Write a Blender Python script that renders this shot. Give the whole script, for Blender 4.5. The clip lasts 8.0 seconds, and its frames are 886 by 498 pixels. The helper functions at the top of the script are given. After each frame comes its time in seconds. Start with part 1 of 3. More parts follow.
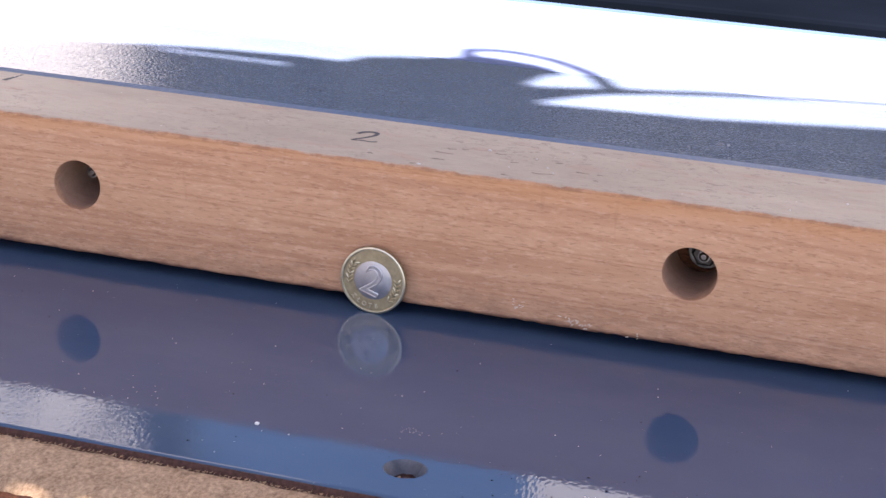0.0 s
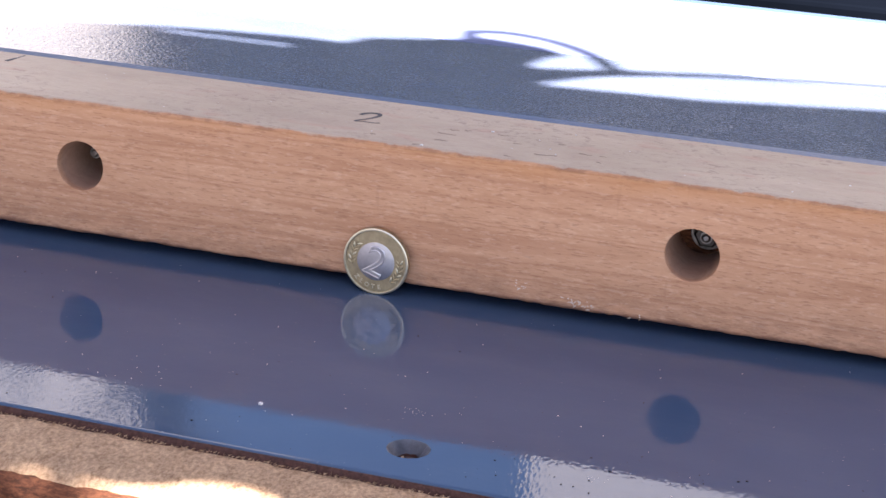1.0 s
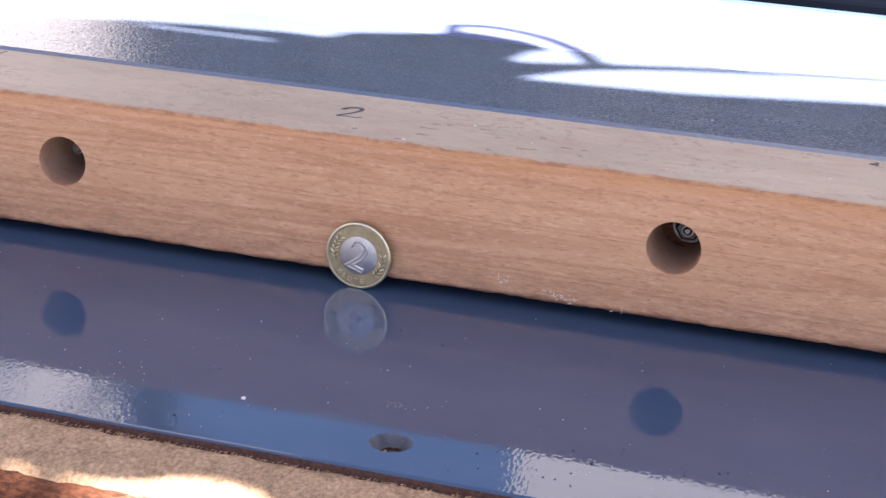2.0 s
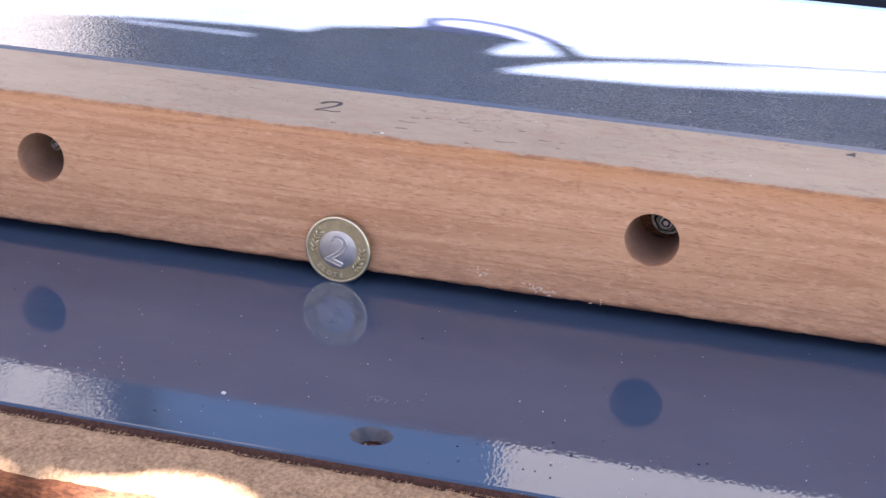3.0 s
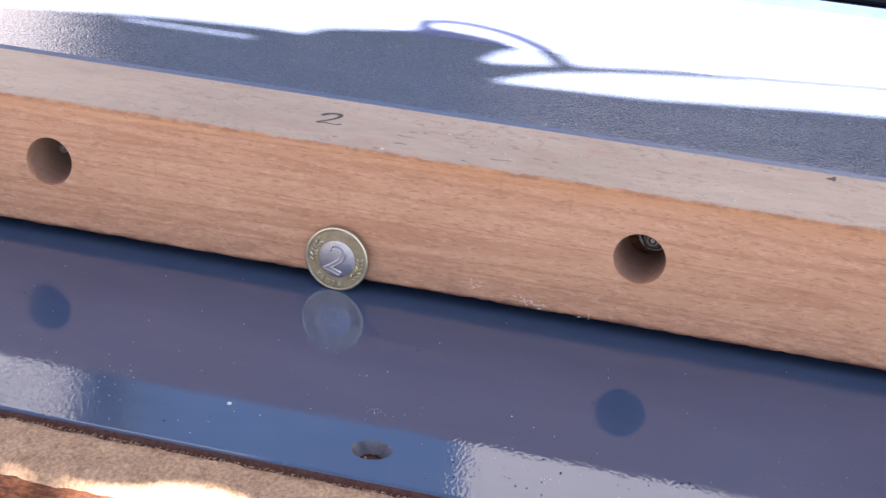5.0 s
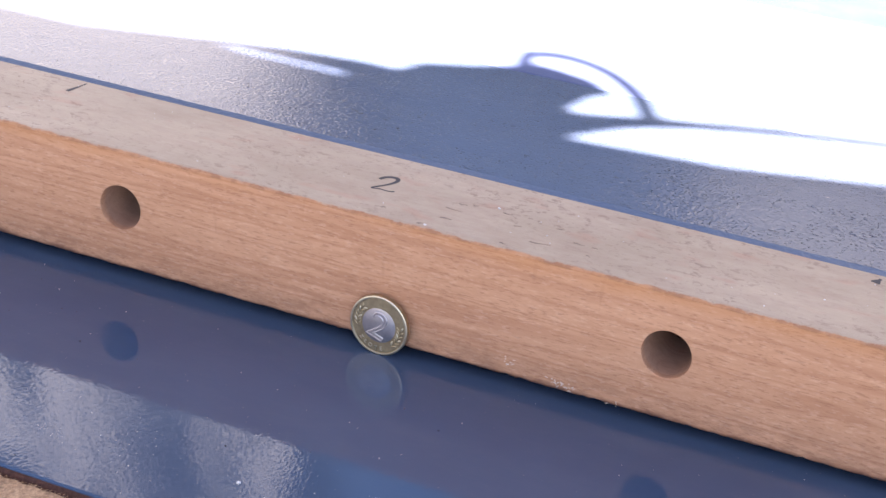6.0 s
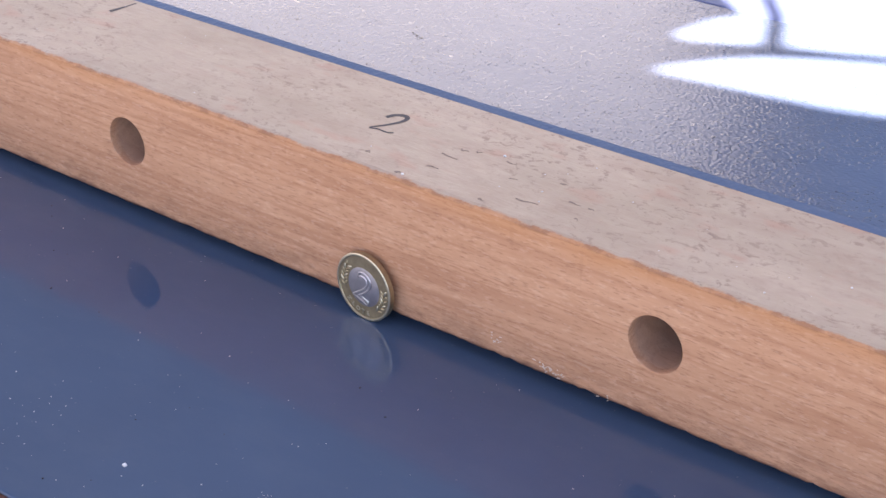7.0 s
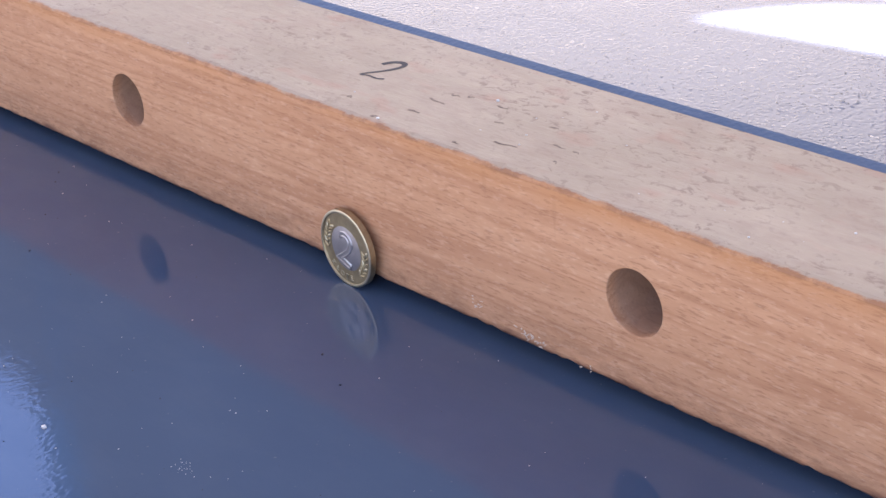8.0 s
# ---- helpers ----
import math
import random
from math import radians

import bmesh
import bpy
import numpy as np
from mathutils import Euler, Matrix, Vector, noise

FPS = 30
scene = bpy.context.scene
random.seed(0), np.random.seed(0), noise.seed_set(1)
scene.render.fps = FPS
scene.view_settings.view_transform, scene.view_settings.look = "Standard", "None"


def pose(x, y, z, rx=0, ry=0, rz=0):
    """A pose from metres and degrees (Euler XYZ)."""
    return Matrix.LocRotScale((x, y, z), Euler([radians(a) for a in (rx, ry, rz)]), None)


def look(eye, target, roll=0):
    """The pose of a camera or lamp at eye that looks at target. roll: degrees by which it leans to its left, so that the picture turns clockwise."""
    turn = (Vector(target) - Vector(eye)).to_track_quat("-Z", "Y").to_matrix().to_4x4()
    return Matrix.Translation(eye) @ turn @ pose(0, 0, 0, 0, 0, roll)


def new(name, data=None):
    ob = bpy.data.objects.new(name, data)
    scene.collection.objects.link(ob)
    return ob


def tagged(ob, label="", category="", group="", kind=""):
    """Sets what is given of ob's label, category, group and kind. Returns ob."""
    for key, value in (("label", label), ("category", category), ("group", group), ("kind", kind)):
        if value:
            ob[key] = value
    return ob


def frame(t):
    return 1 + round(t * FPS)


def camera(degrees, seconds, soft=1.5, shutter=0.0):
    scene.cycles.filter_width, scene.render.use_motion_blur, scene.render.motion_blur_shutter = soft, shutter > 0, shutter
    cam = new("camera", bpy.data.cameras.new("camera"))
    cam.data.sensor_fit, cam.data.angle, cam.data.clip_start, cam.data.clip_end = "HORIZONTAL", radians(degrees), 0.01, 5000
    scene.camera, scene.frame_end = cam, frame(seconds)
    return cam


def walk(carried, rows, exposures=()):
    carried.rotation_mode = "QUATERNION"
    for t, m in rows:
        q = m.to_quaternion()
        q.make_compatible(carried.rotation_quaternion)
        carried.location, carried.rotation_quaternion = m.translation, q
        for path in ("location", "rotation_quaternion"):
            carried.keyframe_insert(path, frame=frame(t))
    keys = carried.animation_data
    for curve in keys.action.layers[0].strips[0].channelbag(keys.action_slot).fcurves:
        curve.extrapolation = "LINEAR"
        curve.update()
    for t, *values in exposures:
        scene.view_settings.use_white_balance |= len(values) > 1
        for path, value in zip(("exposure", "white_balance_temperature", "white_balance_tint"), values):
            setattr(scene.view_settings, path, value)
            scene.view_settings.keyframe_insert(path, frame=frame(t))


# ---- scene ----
CM = 0.01

# ---- camera and its way ----
cam = camera(29.19, 8.0, soft=1.5)
ROWS = (
    (0, 0.1513, -0.4776, 0.1844, 15.15, -17.97, 3.62),
    (0.5, 0.1507, -0.4789, 0.1840, 15.10, -18.18, 3.62),
    (1, 0.1505, -0.4787, 0.1839, 15.08, -18.53, 3.71),
    (1.5, 0.1515, -0.4791, 0.1844, 14.91, -18.64, 3.66),
    (2.8, 0.1522, -0.4799, 0.1846, 14.00, -18.90, 3.50),
    (3, 0.1528, -0.4801, 0.1851, 13.91, -18.93, 3.42),
    (3.5, 0.1517, -0.4807, 0.1841, 13.66, -18.78, 3.60),
    (4, 0.1507, -0.4851, 0.1972, 13.42, -19.51, 3.33),
    (4.2, 0.1478, -0.4876, 0.1993, 13.16, -19.58, 4.23),
    (5.3, 0.1469, -0.4961, 0.2164, 12.92, -21.04, 5.24),
    (5.5, 0.1528, -0.4952, 0.2253, 14.35, -21.59, 4.96),
    (5.8, 0.1760, -0.4812, 0.2539, 17.90, -23.13, 5.74),
    (6, 0.1978, -0.4656, 0.2724, 20.88, -24.65, 5.57),
    (6.2, 0.2226, -0.4388, 0.2802, 25.31, -25.39, 4.75),
    (6.5, 0.2537, -0.3921, 0.2779, 30.95, -27.51, 2.02),
    (6.8, 0.2820, -0.3419, 0.2668, 36.48, -28.56, 0.17),
    (7, 0.2894, -0.3178, 0.2575, 39.29, -28.71, -0.68),
    (7.2, 0.2919, -0.2975, 0.2468, 43.93, -28.39, -1.63),
    (7.5, 0.3002, -0.2732, 0.2342, 48.28, -27.68, -3.36),
    (7.7, 0.3079, -0.2631, 0.2215, 49.92, -26.13, -2.93),
    (8, 0.3179, -0.2458, 0.2052, 48.77, -26.18, -4.22),
)


def row_pose(x, y, z, yaw, pitch, roll):
    a, b = radians(yaw), radians(pitch)
    ahead = Vector((-math.sin(a) * math.cos(b), math.cos(a) * math.cos(b), math.sin(b)))
    eye = Vector((x, y, z))
    return look(eye, eye + ahead, roll)


walk(cam, [(r[0], row_pose(*r[1:])) for r in ROWS], exposures=[(t, e, 6150, 20) for t, e in ((0.0, 3.31), (1.5, 3.34), (4.2, 3.40), (5.5, 3.45), (6.5, 3.48), (8.0, 3.47))])

# ---- sky and sun ----
SUN = Vector((0.30, -0.52, 0.80)).normalized()
world = bpy.data.worlds.new("world")
scene.world = world
world.use_nodes = True
sky = world.node_tree.nodes.new("ShaderNodeTexSky")
sky.sky_type, sky.sun_disc = "NISHITA", False
sky.sun_elevation = math.asin(SUN.z)
sky.sun_rotation = math.atan2(SUN.x, SUN.y)
back = world.node_tree.nodes["Background"]
back.inputs["Strength"].default_value = 0.030
world.node_tree.links.new(sky.outputs[0], back.inputs["Color"])
sun_data = bpy.data.lights.new("sun", "SUN")
sun_data.energy, sun_data.angle, sun_data.color = 7.2, radians(0.53), (1.0, 0.94, 0.86)
sun = new("sun", sun_data)
sun.matrix_world = look(SUN * 5, (0, 0, 0))


# ---- materials ----
class Mat:
    """A small builder for node materials."""

    def __init__(self, name, rough=0.5, metal=0.0, spec=0.5):
        self.m = bpy.data.materials.new(name)
        self.m.use_nodes = True
        self.t = self.m.node_tree
        self.p = self.t.nodes["Principled BSDF"]
        self.p.inputs["Roughness"].default_value = rough
        self.p.inputs["Metallic"].default_value = metal
        self.p.inputs["Specular IOR Level"].default_value = spec
        self.c = self.t.nodes.new("ShaderNodeTexCoord").outputs["Object"]

    def link(self, a, b):
        self.t.links.new(a, b)

    def noise(self, scale, stretch=(1, 1, 1), detail=3.0, rough=0.55, shift=(0, 0, 0), distort=0.0):
        mp = self.t.nodes.new("ShaderNodeMapping")
        mp.inputs["Scale"].default_value = stretch
        mp.inputs["Location"].default_value = shift
        self.link(self.c, mp.inputs["Vector"])
        n = self.t.nodes.new("ShaderNodeTexNoise")
        n.inputs["Scale"].default_value = scale
        n.inputs["Detail"].default_value = detail
        n.inputs["Roughness"].default_value = rough
        n.inputs["Distortion"].default_value = distort
        self.link(mp.outputs[0], n.inputs["Vector"])
        return n.outputs["Fac"]

    def ramp(self, fac, stops):
        r = self.t.nodes.new("ShaderNodeValToRGB")
        r.color_ramp.elements[0].position = stops[0][0]
        r.color_ramp.elements[1].position = stops[-1][0]
        for pos, _ in stops[1:-1]:
            r.color_ramp.elements.new(pos)
        for e, (_, v) in zip(r.color_ramp.elements, stops):
            e.color = (*v, 1) if isinstance(v, tuple) else (v, v, v, 1)
        self.link(fac, r.inputs["Fac"])
        return r.outputs["Color"]

    def mix(self, fac, a, b, mode="MIX"):
        n = self.t.nodes.new("ShaderNodeMix")
        n.data_type, n.blend_type = "RGBA", mode
        for value, socket in ((fac, n.inputs[0]), (a, n.inputs[6]), (b, n.inputs[7])):
            if isinstance(value, (int, float)):
                socket.default_value = value
            elif isinstance(value, tuple):
                socket.default_value = (*value, 1)
            else:
                self.link(value, socket)
        return n.outputs[2]

    def math(self, op, a, b=0.0, clamp=False):
        n = self.t.nodes.new("ShaderNodeMath")
        n.operation, n.use_clamp = op, clamp
        for value, socket in ((a, n.inputs[0]), (b, n.inputs[1])):
            if isinstance(value, (int, float)):
                socket.default_value = value
            else:
                self.link(value, socket)
        return n.outputs[0]

    def span(self, value, a, b):
        n = self.t.nodes.new("ShaderNodeMapRange")
        n.inputs["From Min"].default_value, n.inputs["From Max"].default_value = a, b
        self.link(value, n.inputs["Value"])
        return n.outputs[0]

    def axis(self, k):
        s = self.t.nodes.new("ShaderNodeSeparateXYZ")
        self.link(self.c, s.inputs[0])
        return s.outputs[k]

    def bump(self, height, strength, distance, below=None):
        b = self.t.nodes.new("ShaderNodeBump")
        b.inputs["Strength"].default_value = strength
        b.inputs["Distance"].default_value = distance
        self.link(height, b.inputs["Height"])
        if below is not None:
            self.link(below, b.inputs["Normal"])
        self.link(b.outputs[0], self.p.inputs["Normal"])
        return b.outputs[0]

    def colour(self, c):
        if isinstance(c, tuple):
            self.p.inputs["Base Color"].default_value = (*c, 1)
        else:
            self.link(c, self.p.inputs["Base Color"])
        return self

    def roughness(self, r):
        self.link(r, self.p.inputs["Roughness"])
        return self


def blue_paint(name, peel, dust, tone=1.0, blue=1.0, grain=1000, pitted=False, lay=(1, 1, 1), matt=0.025, gloss=0.42, red=1.0):
    """Glossy blue-grey enamel with orange peel and fine dust."""
    m = Mat(name, 0.05, 0.0, gloss)
    base = m.ramp(m.noise(9, detail=4), [(0.3, (0.044 * tone * red, 0.069 * tone, 0.112 * tone * blue)), (0.7, (0.055 * tone * red, 0.086 * tone, 0.134 * tone * blue))])
    specks = m.ramp(m.noise(420, detail=2, rough=0.7), [(0.70, 0.0), (0.80, 1.0)])
    smear = m.ramp(m.noise(28, (1, 2.2, 1), detail=6, rough=0.7), [(0.45, 0.0), (0.8, 1.0)])
    c = m.mix(m.math("MULTIPLY", specks, dust), base, (0.30, 0.29, 0.28))
    c = m.mix(m.math("MULTIPLY", smear, 0.12 * dust), c, (0.30, 0.29, 0.28))
    m.colour(c)
    m.roughness(m.math("ADD", m.math("MULTIPLY", smear, 0.035), matt))
    b = m.bump(m.noise(30, detail=1), 0.05, 0.0010)
    b = m.bump(m.noise(grain, lay, detail=1.0, rough=0.4), peel, 0.00042, b)
    if pitted:
        pits = m.math("MULTIPLY", m.ramp(m.noise(760, (1, 1.2, 1), detail=0, shift=(3, 3, 3)), [(0.67, 0.0), (0.71, 1.0)]), m.ramp(m.noise(22, detail=3, shift=(5, 1, 1)), [(0.40, 0.0), (0.58, 1.0)]))
        m.bump(pits, 1.0, 0.0011, b)
        m.roughness(m.math("ADD", m.math("MULTIPLY", pits, 0.10), m.math("ADD", m.math("MULTIPLY", smear, 0.015), matt)))
    return m.m


def beech():
    """Worn beech: warm face with ray flecks, top gone grey and smudged with dirt."""
    m = Mat("worn_beech", 0.6, 0.0, 0.22)
    broad = m.noise(7, (1, 3, 5), detail=5)
    face = m.ramp(broad, [(0.28, (0.41, 0.222, 0.128)), (0.5, (0.492, 0.280, 0.165)), (0.75, (0.56, 0.332, 0.207))])
    grain = m.noise(80, (0.9, 5, 5), detail=6, rough=0.75, distort=0.6)
    face = m.mix(0.42, face, m.ramp(grain, [(0.28, (0.35, 0.178, 0.096)), (0.5, (0.515, 0.292, 0.171)), (0.72, (0.63, 0.388, 0.248))]))
    rings = m.ramp(m.noise(26, (0.09, 2.2, 3.4), detail=1.5, rough=0.5, shift=(1, 7, 3), distort=0.25), [(0.36, 0.0), (0.41, 1.0), (0.43, 0.0), (0.475, 0.0), (0.52, 1.0), (0.535, 0.0), (0.58, 0.0), (0.62, 0.9), (0.64, 0.0)])
    face = m.mix(m.math("MULTIPLY", rings, 0.44), face, (0.33, 0.15, 0.080))
    fleck = m.ramp(m.noise(400, (0.75, 4, 5.0), detail=2.5, shift=(3, 1, 2)), [(0.57, 0.0), (0.65, 1.0)])
    face = m.mix(m.math("MULTIPLY", fleck, 0.46), face, (0.27, 0.13, 0.075))
    pale = m.ramp(m.noise(330, (1.0, 5, 4.2), detail=2.5, shift=(7, 4, 1)), [(0.57, 0.0), (0.67, 1.0)])
    face = m.mix(m.math("MULTIPLY", pale, 0.17), face, (0.78, 0.57, 0.43))
    check = m.ramp(m.noise(60, (6.0, 1, 0.9), detail=1, shift=(5, 3, 8)), [(0.70, 0.0), (0.76, 1.0)])
    face = m.mix(m.math("MULTIPLY", check, 0.15), face, (0.25, 0.12, 0.07))
    z = m.axis(2)
    low = m.span(m.math("ADD", z, m.math("MULTIPLY", m.noise(90, (0.4, 1, 1)), 0.012)), 0.0225, 0.0095)
    grime = m.ramp(m.noise(240, (0.5, 1, 1.4), detail=5, rough=0.75), [(0.40, 0.0), (0.60, 1.0)])
    face = m.mix(m.math("MULTIPLY", m.math("MULTIPLY", low, grime), 0.55), face, (0.19, 0.095, 0.060))
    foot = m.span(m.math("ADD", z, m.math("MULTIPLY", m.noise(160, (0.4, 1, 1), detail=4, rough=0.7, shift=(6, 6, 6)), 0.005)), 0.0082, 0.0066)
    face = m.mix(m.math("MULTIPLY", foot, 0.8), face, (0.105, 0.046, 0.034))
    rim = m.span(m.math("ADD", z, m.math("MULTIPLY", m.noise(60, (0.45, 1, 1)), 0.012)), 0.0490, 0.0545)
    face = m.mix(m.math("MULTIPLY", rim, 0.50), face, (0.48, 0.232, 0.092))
    y = m.axis(1)
    bore = m.math("MULTIPLY", m.span(y, 0.0035, 0.0060), m.span(z, 0.0465, 0.0460))
    face = m.mix(m.math("MULTIPLY", bore, 0.45), face, (0.34, 0.26, 0.22))
    # grey top
    top = m.ramp(m.noise(18, (1, 1.6, 1), detail=6, rough=0.7), [(0.3, (0.385, 0.298, 0.205)), (0.7, (0.49, 0.388, 0.278))])
    soot = m.ramp(m.noise(360, (0.75, 1.2, 1), detail=5, rough=0.72, shift=(2, 5, 0), distort=0.8), [(0.55, 0.0), (0.62, 1.0)])
    patch = m.ramp(m.noise(26, (0.8, 1.2, 1), detail=3, shift=(1, 1, 0)), [(0.38, 0.22), (0.66, 1.0)])
    top = m.mix(m.math("MULTIPLY", m.math("MULTIPLY", soot, patch), 0.78), top, (0.19, 0.12, 0.088))
    blotch = m.ramp(m.noise(95, (0.6, 1.2, 1), detail=5, rough=0.7, shift=(8, 8, 0)), [(0.46, 0.0), (0.66, 1.0)])
    top = m.mix(m.math("MULTIPLY", blotch, 0.30), top, (0.33, 0.215, 0.15))
    fibre = m.ramp(m.noise(420, (0.25, 1.4, 1), detail=3, rough=0.6), [(0.35, 0.0), (0.7, 1.0)])
    top = m.mix(m.math("MULTIPLY", fibre, 0.22), top, (0.34, 0.235, 0.18))
    rust = m.ramp(m.noise(120, (0.5, 1, 1), detail=2, shift=(9, 2, 0)), [(0.60, 0.0), (0.72, 1.0)])
    top = m.mix(m.math("MULTIPLY", rust, 0.25), top, (0.44, 0.20, 0.13))
    wear = m.math("ADD", y, m.math("MULTIPLY", m.noise(190, (0.6, 1, 1), detail=6, rough=0.8), 0.0042))
    ontop = m.math("MULTIPLY", m.span(z, 0.0470, 0.0477), m.span(wear, 0.0047, 0.0053))
    edge = m.math("MULTIPLY", m.span(z, 0.0466, 0.0472), m.span(wear, 0.0056, 0.0048))
    edge = m.math("MULTIPLY", edge, m.ramp(m.noise(260, (0.7, 1, 1), detail=4, rough=0.7, shift=(4, 0, 4)), [(0.42, 0.1), (0.58, 1.0)]))
    face = m.mix(m.math("MULTIPLY", edge, 0.62), face, (0.24, 0.115, 0.065))
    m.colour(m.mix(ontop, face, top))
    m.roughness(m.math("ADD", m.math("MULTIPLY", ontop, -0.14), 0.62))
    b = m.bump(grain, 0.3, 0.0004)
    m.bump(m.noise(900, (0.3, 1.5, 2), detail=2), 0.3, 0.0002, b)
    return m.m


def raw_wood(name, a, b, rough=0.85, scale=1.0, relief=0.0008, stretch=0.3, crisp=0.2):
    m = Mat(name, rough, 0.0, 0.2)
    grain = m.noise(70 * scale, (stretch, 2.2 - stretch, 2.2 - stretch), detail=7, rough=0.7, distort=0.6)
    fine = m.noise(420 * scale, (0.35 + 0.5 * stretch, 1.55 - 0.5 * stretch, 1.55 - 0.5 * stretch), detail=4, rough=0.7)
    c = m.mix(0.5, m.ramp(grain, [(0.3, a), (0.7, b)]), m.ramp(fine, [(0.5 - crisp, a), (0.5 + crisp, b)]))
    dark = m.ramp(m.noise(45 * scale, (0.5, 1, 1), detail=5, rough=0.7, shift=(4, 4, 4)), [(0.58, 0.0), (0.72, 1.0)])
    c = m.mix(m.math("MULTIPLY", dark, 0.45), c, tuple(v * 0.35 for v in a))
    m.colour(c)
    n = m.bump(grain, 0.6, relief)
    m.bump(fine, 0.7, relief * 0.6, n)
    return m.m


def metal(name, c, rough, wear=0.25, scale=500, bare=1.0):
    m = Mat(name, rough, bare, 0.5)
    n = m.noise(scale, detail=4, rough=0.6)
    m.colour(m.ramp(n, [(0.3, tuple(v * (1 - wear) for v in c)), (0.7, c)]))
    m.roughness(m.math("ADD", m.math("MULTIPLY", n, 0.25), rough - 0.1))
    m.bump(m.noise(1800, detail=2), 0.15, 0.00005)
    return m.m


def plain(name, c, rough=0.8, spec=0.3, vary=0.2, scale=3.0, relief=0.002):
    m = Mat(name, rough, 0.0, spec)
    n = m.noise(scale, detail=6, rough=0.6)
    m.colour(m.ramp(n, [(0.3, tuple(v * (1 - vary) for v in c)), (0.7, c)]))
    m.bump(m.noise(scale * 12, detail=4), 0.3, relief)
    return m.m


PAINT_PLATE = blue_paint("blue_enamel_table", 0.050, 0.40, 1.06, 1.06, 850, lay=(1.25, 0.6, 1), matt=0.014, gloss=0.45)
PAINT_PANEL = blue_paint("blue_enamel_panel", 0.37, 0.60, 1.25, 0.95, 950, True, matt=0.004, gloss=0.46, red=1.25)
PAINT_REAR = blue_paint("blue_enamel_rear", 0.15, 0.60, 1.5, 1.15, 500, matt=0.35, gloss=0.10, red=1.3)
PAINT_EDGE = blue_paint("blue_enamel_edge", 0.5, 0.5, 1.6, 0.95, 700, matt=0.30, red=1.15)
BEECH = beech()
BOARD_WOOD = raw_wood("rough_sawn_board", (0.235, 0.137, 0.074), (0.68, 0.46, 0.275), scale=2.0, relief=0.0024, stretch=1.5, crisp=0.11)
DARK_WOOD = raw_wood("stained_beam", (0.10, 0.055, 0.030), (0.22, 0.12, 0.065), relief=0.0010)
# Dark wood with shade put into its colour.
SHADED_WOOD = raw_wood("shaded_dark_wood", (0.030, 0.012, 0.008), (0.22, 0.085, 0.040), scale=1.8, crisp=0.1, relief=0.0016)
BENCH_WOOD = raw_wood("bench_timber", (0.20, 0.13, 0.08), (0.36, 0.25, 0.16), scale=0.3)
BRASS = metal("coin_brass", (0.49, 0.41, 0.262), 0.40, 0.3, bare=0.93)
NICKEL = metal("coin_nickel", (0.51, 0.495, 0.52), 0.38, 0.2, bare=0.93)
POLISHED = metal("coin_raised_nickel", (0.64, 0.62, 0.635), 0.34, 0.1)
BRIGHT = metal("coin_rim", (0.66, 0.61, 0.46), 0.36, 0.2)
WORN_SHAFT = metal("worn_bolt_steel", (0.36, 0.345, 0.34), 0.36, 0.6)
DARK_STEEL = metal("oiled_steel", (0.12, 0.11, 0.105), 0.45, 0.4)
RUST = plain("rusty_iron", (0.105, 0.050, 0.038), 0.85, 0.2, 0.6, 900, 0.0002)
WORN_STEEL = plain("worn_grey_steel", (0.105, 0.105, 0.125), 0.5, 0.5, 0.65, 260, 0.0004)
INK = plain("marker_ink", (0.055, 0.05, 0.055), 0.6, 0.3, 0.3, 600, 0.00005)
CHALK = plain("pale_dust", (0.80, 0.78, 0.75), 0.8, 0.3, 0.2, 500, 0.0001)
GRIT = plain("dark_grit", (0.025, 0.022, 0.022), 0.8, 0.3, 0.3, 500, 0.0001)
PLASTER = plain("pale_render", (0.228, 0.215, 0.206), 0.9, 0.2, 0.08, 1.2, 0.004)
ROOF = plain("roof_tiles", (0.24, 0.10, 0.07), 0.8, 0.3, 0.4, 4.0, 0.02)
SLATE = plain("roof_slate", (0.010, 0.0115, 0.015), 0.8, 0.2, 0.4, 4.0, 0.01)
PAVING = plain("grey_paving", (0.134, 0.126, 0.113), 0.9, 0.3, 0.35, 3.0, 0.01)
# Both cover colours are near-black to stand in for shade behind the deck.
SHADED_SHEET = plain("shaded_sheet_metal", (0.0010, 0.0011, 0.0016), 1.0, 0.0, 0.4, 6.0, 0.001)
SHADED_SHEET_BLUE = plain("shaded_slate_sheet", (0.0016, 0.0022, 0.0036), 1.0, 0.0, 0.3, 6.0, 0.001)


# ---- mesh helpers (sizes in centimetres) ----
def finish(name, bm, material, parent=None, smooth=False, label=""):
    for v in bm.verts:
        v.co *= CM
    bmesh.ops.recalc_face_normals(bm, faces=bm.faces)
    me = bpy.data.meshes.new(name)
    bm.to_mesh(me)
    bm.free()
    for mat in material if isinstance(material, (list, tuple)) else [material]:
        me.materials.append(mat)
    if smooth:
        me.shade_smooth()
    ob = new(name, me)
    if parent is not None:
        ob.parent = parent
    if label:
        tagged(ob, label)
    return ob


def part(name, bm, material, parent, label="", smooth=False):
    return finish(name, bm, material, parent, smooth, label)


def box(bm, x0, x1, y0, y1, z0, z1, bevel=0.0):
    made = bmesh.ops.create_cube(bm, size=1)["verts"]
    for v in made:
        v.co = Vector(((x0 + x1) / 2 + v.co.x * (x1 - x0), (y0 + y1) / 2 + v.co.y * (y1 - y0), (z0 + z1) / 2 + v.co.z * (z1 - z0)))
    if bevel:
        edges = list({e for v in made for e in v.link_edges})
        bmesh.ops.bevel(bm, geom=edges, offset=bevel, segments=2, affect="EDGES", profile=0.5)
    return bm


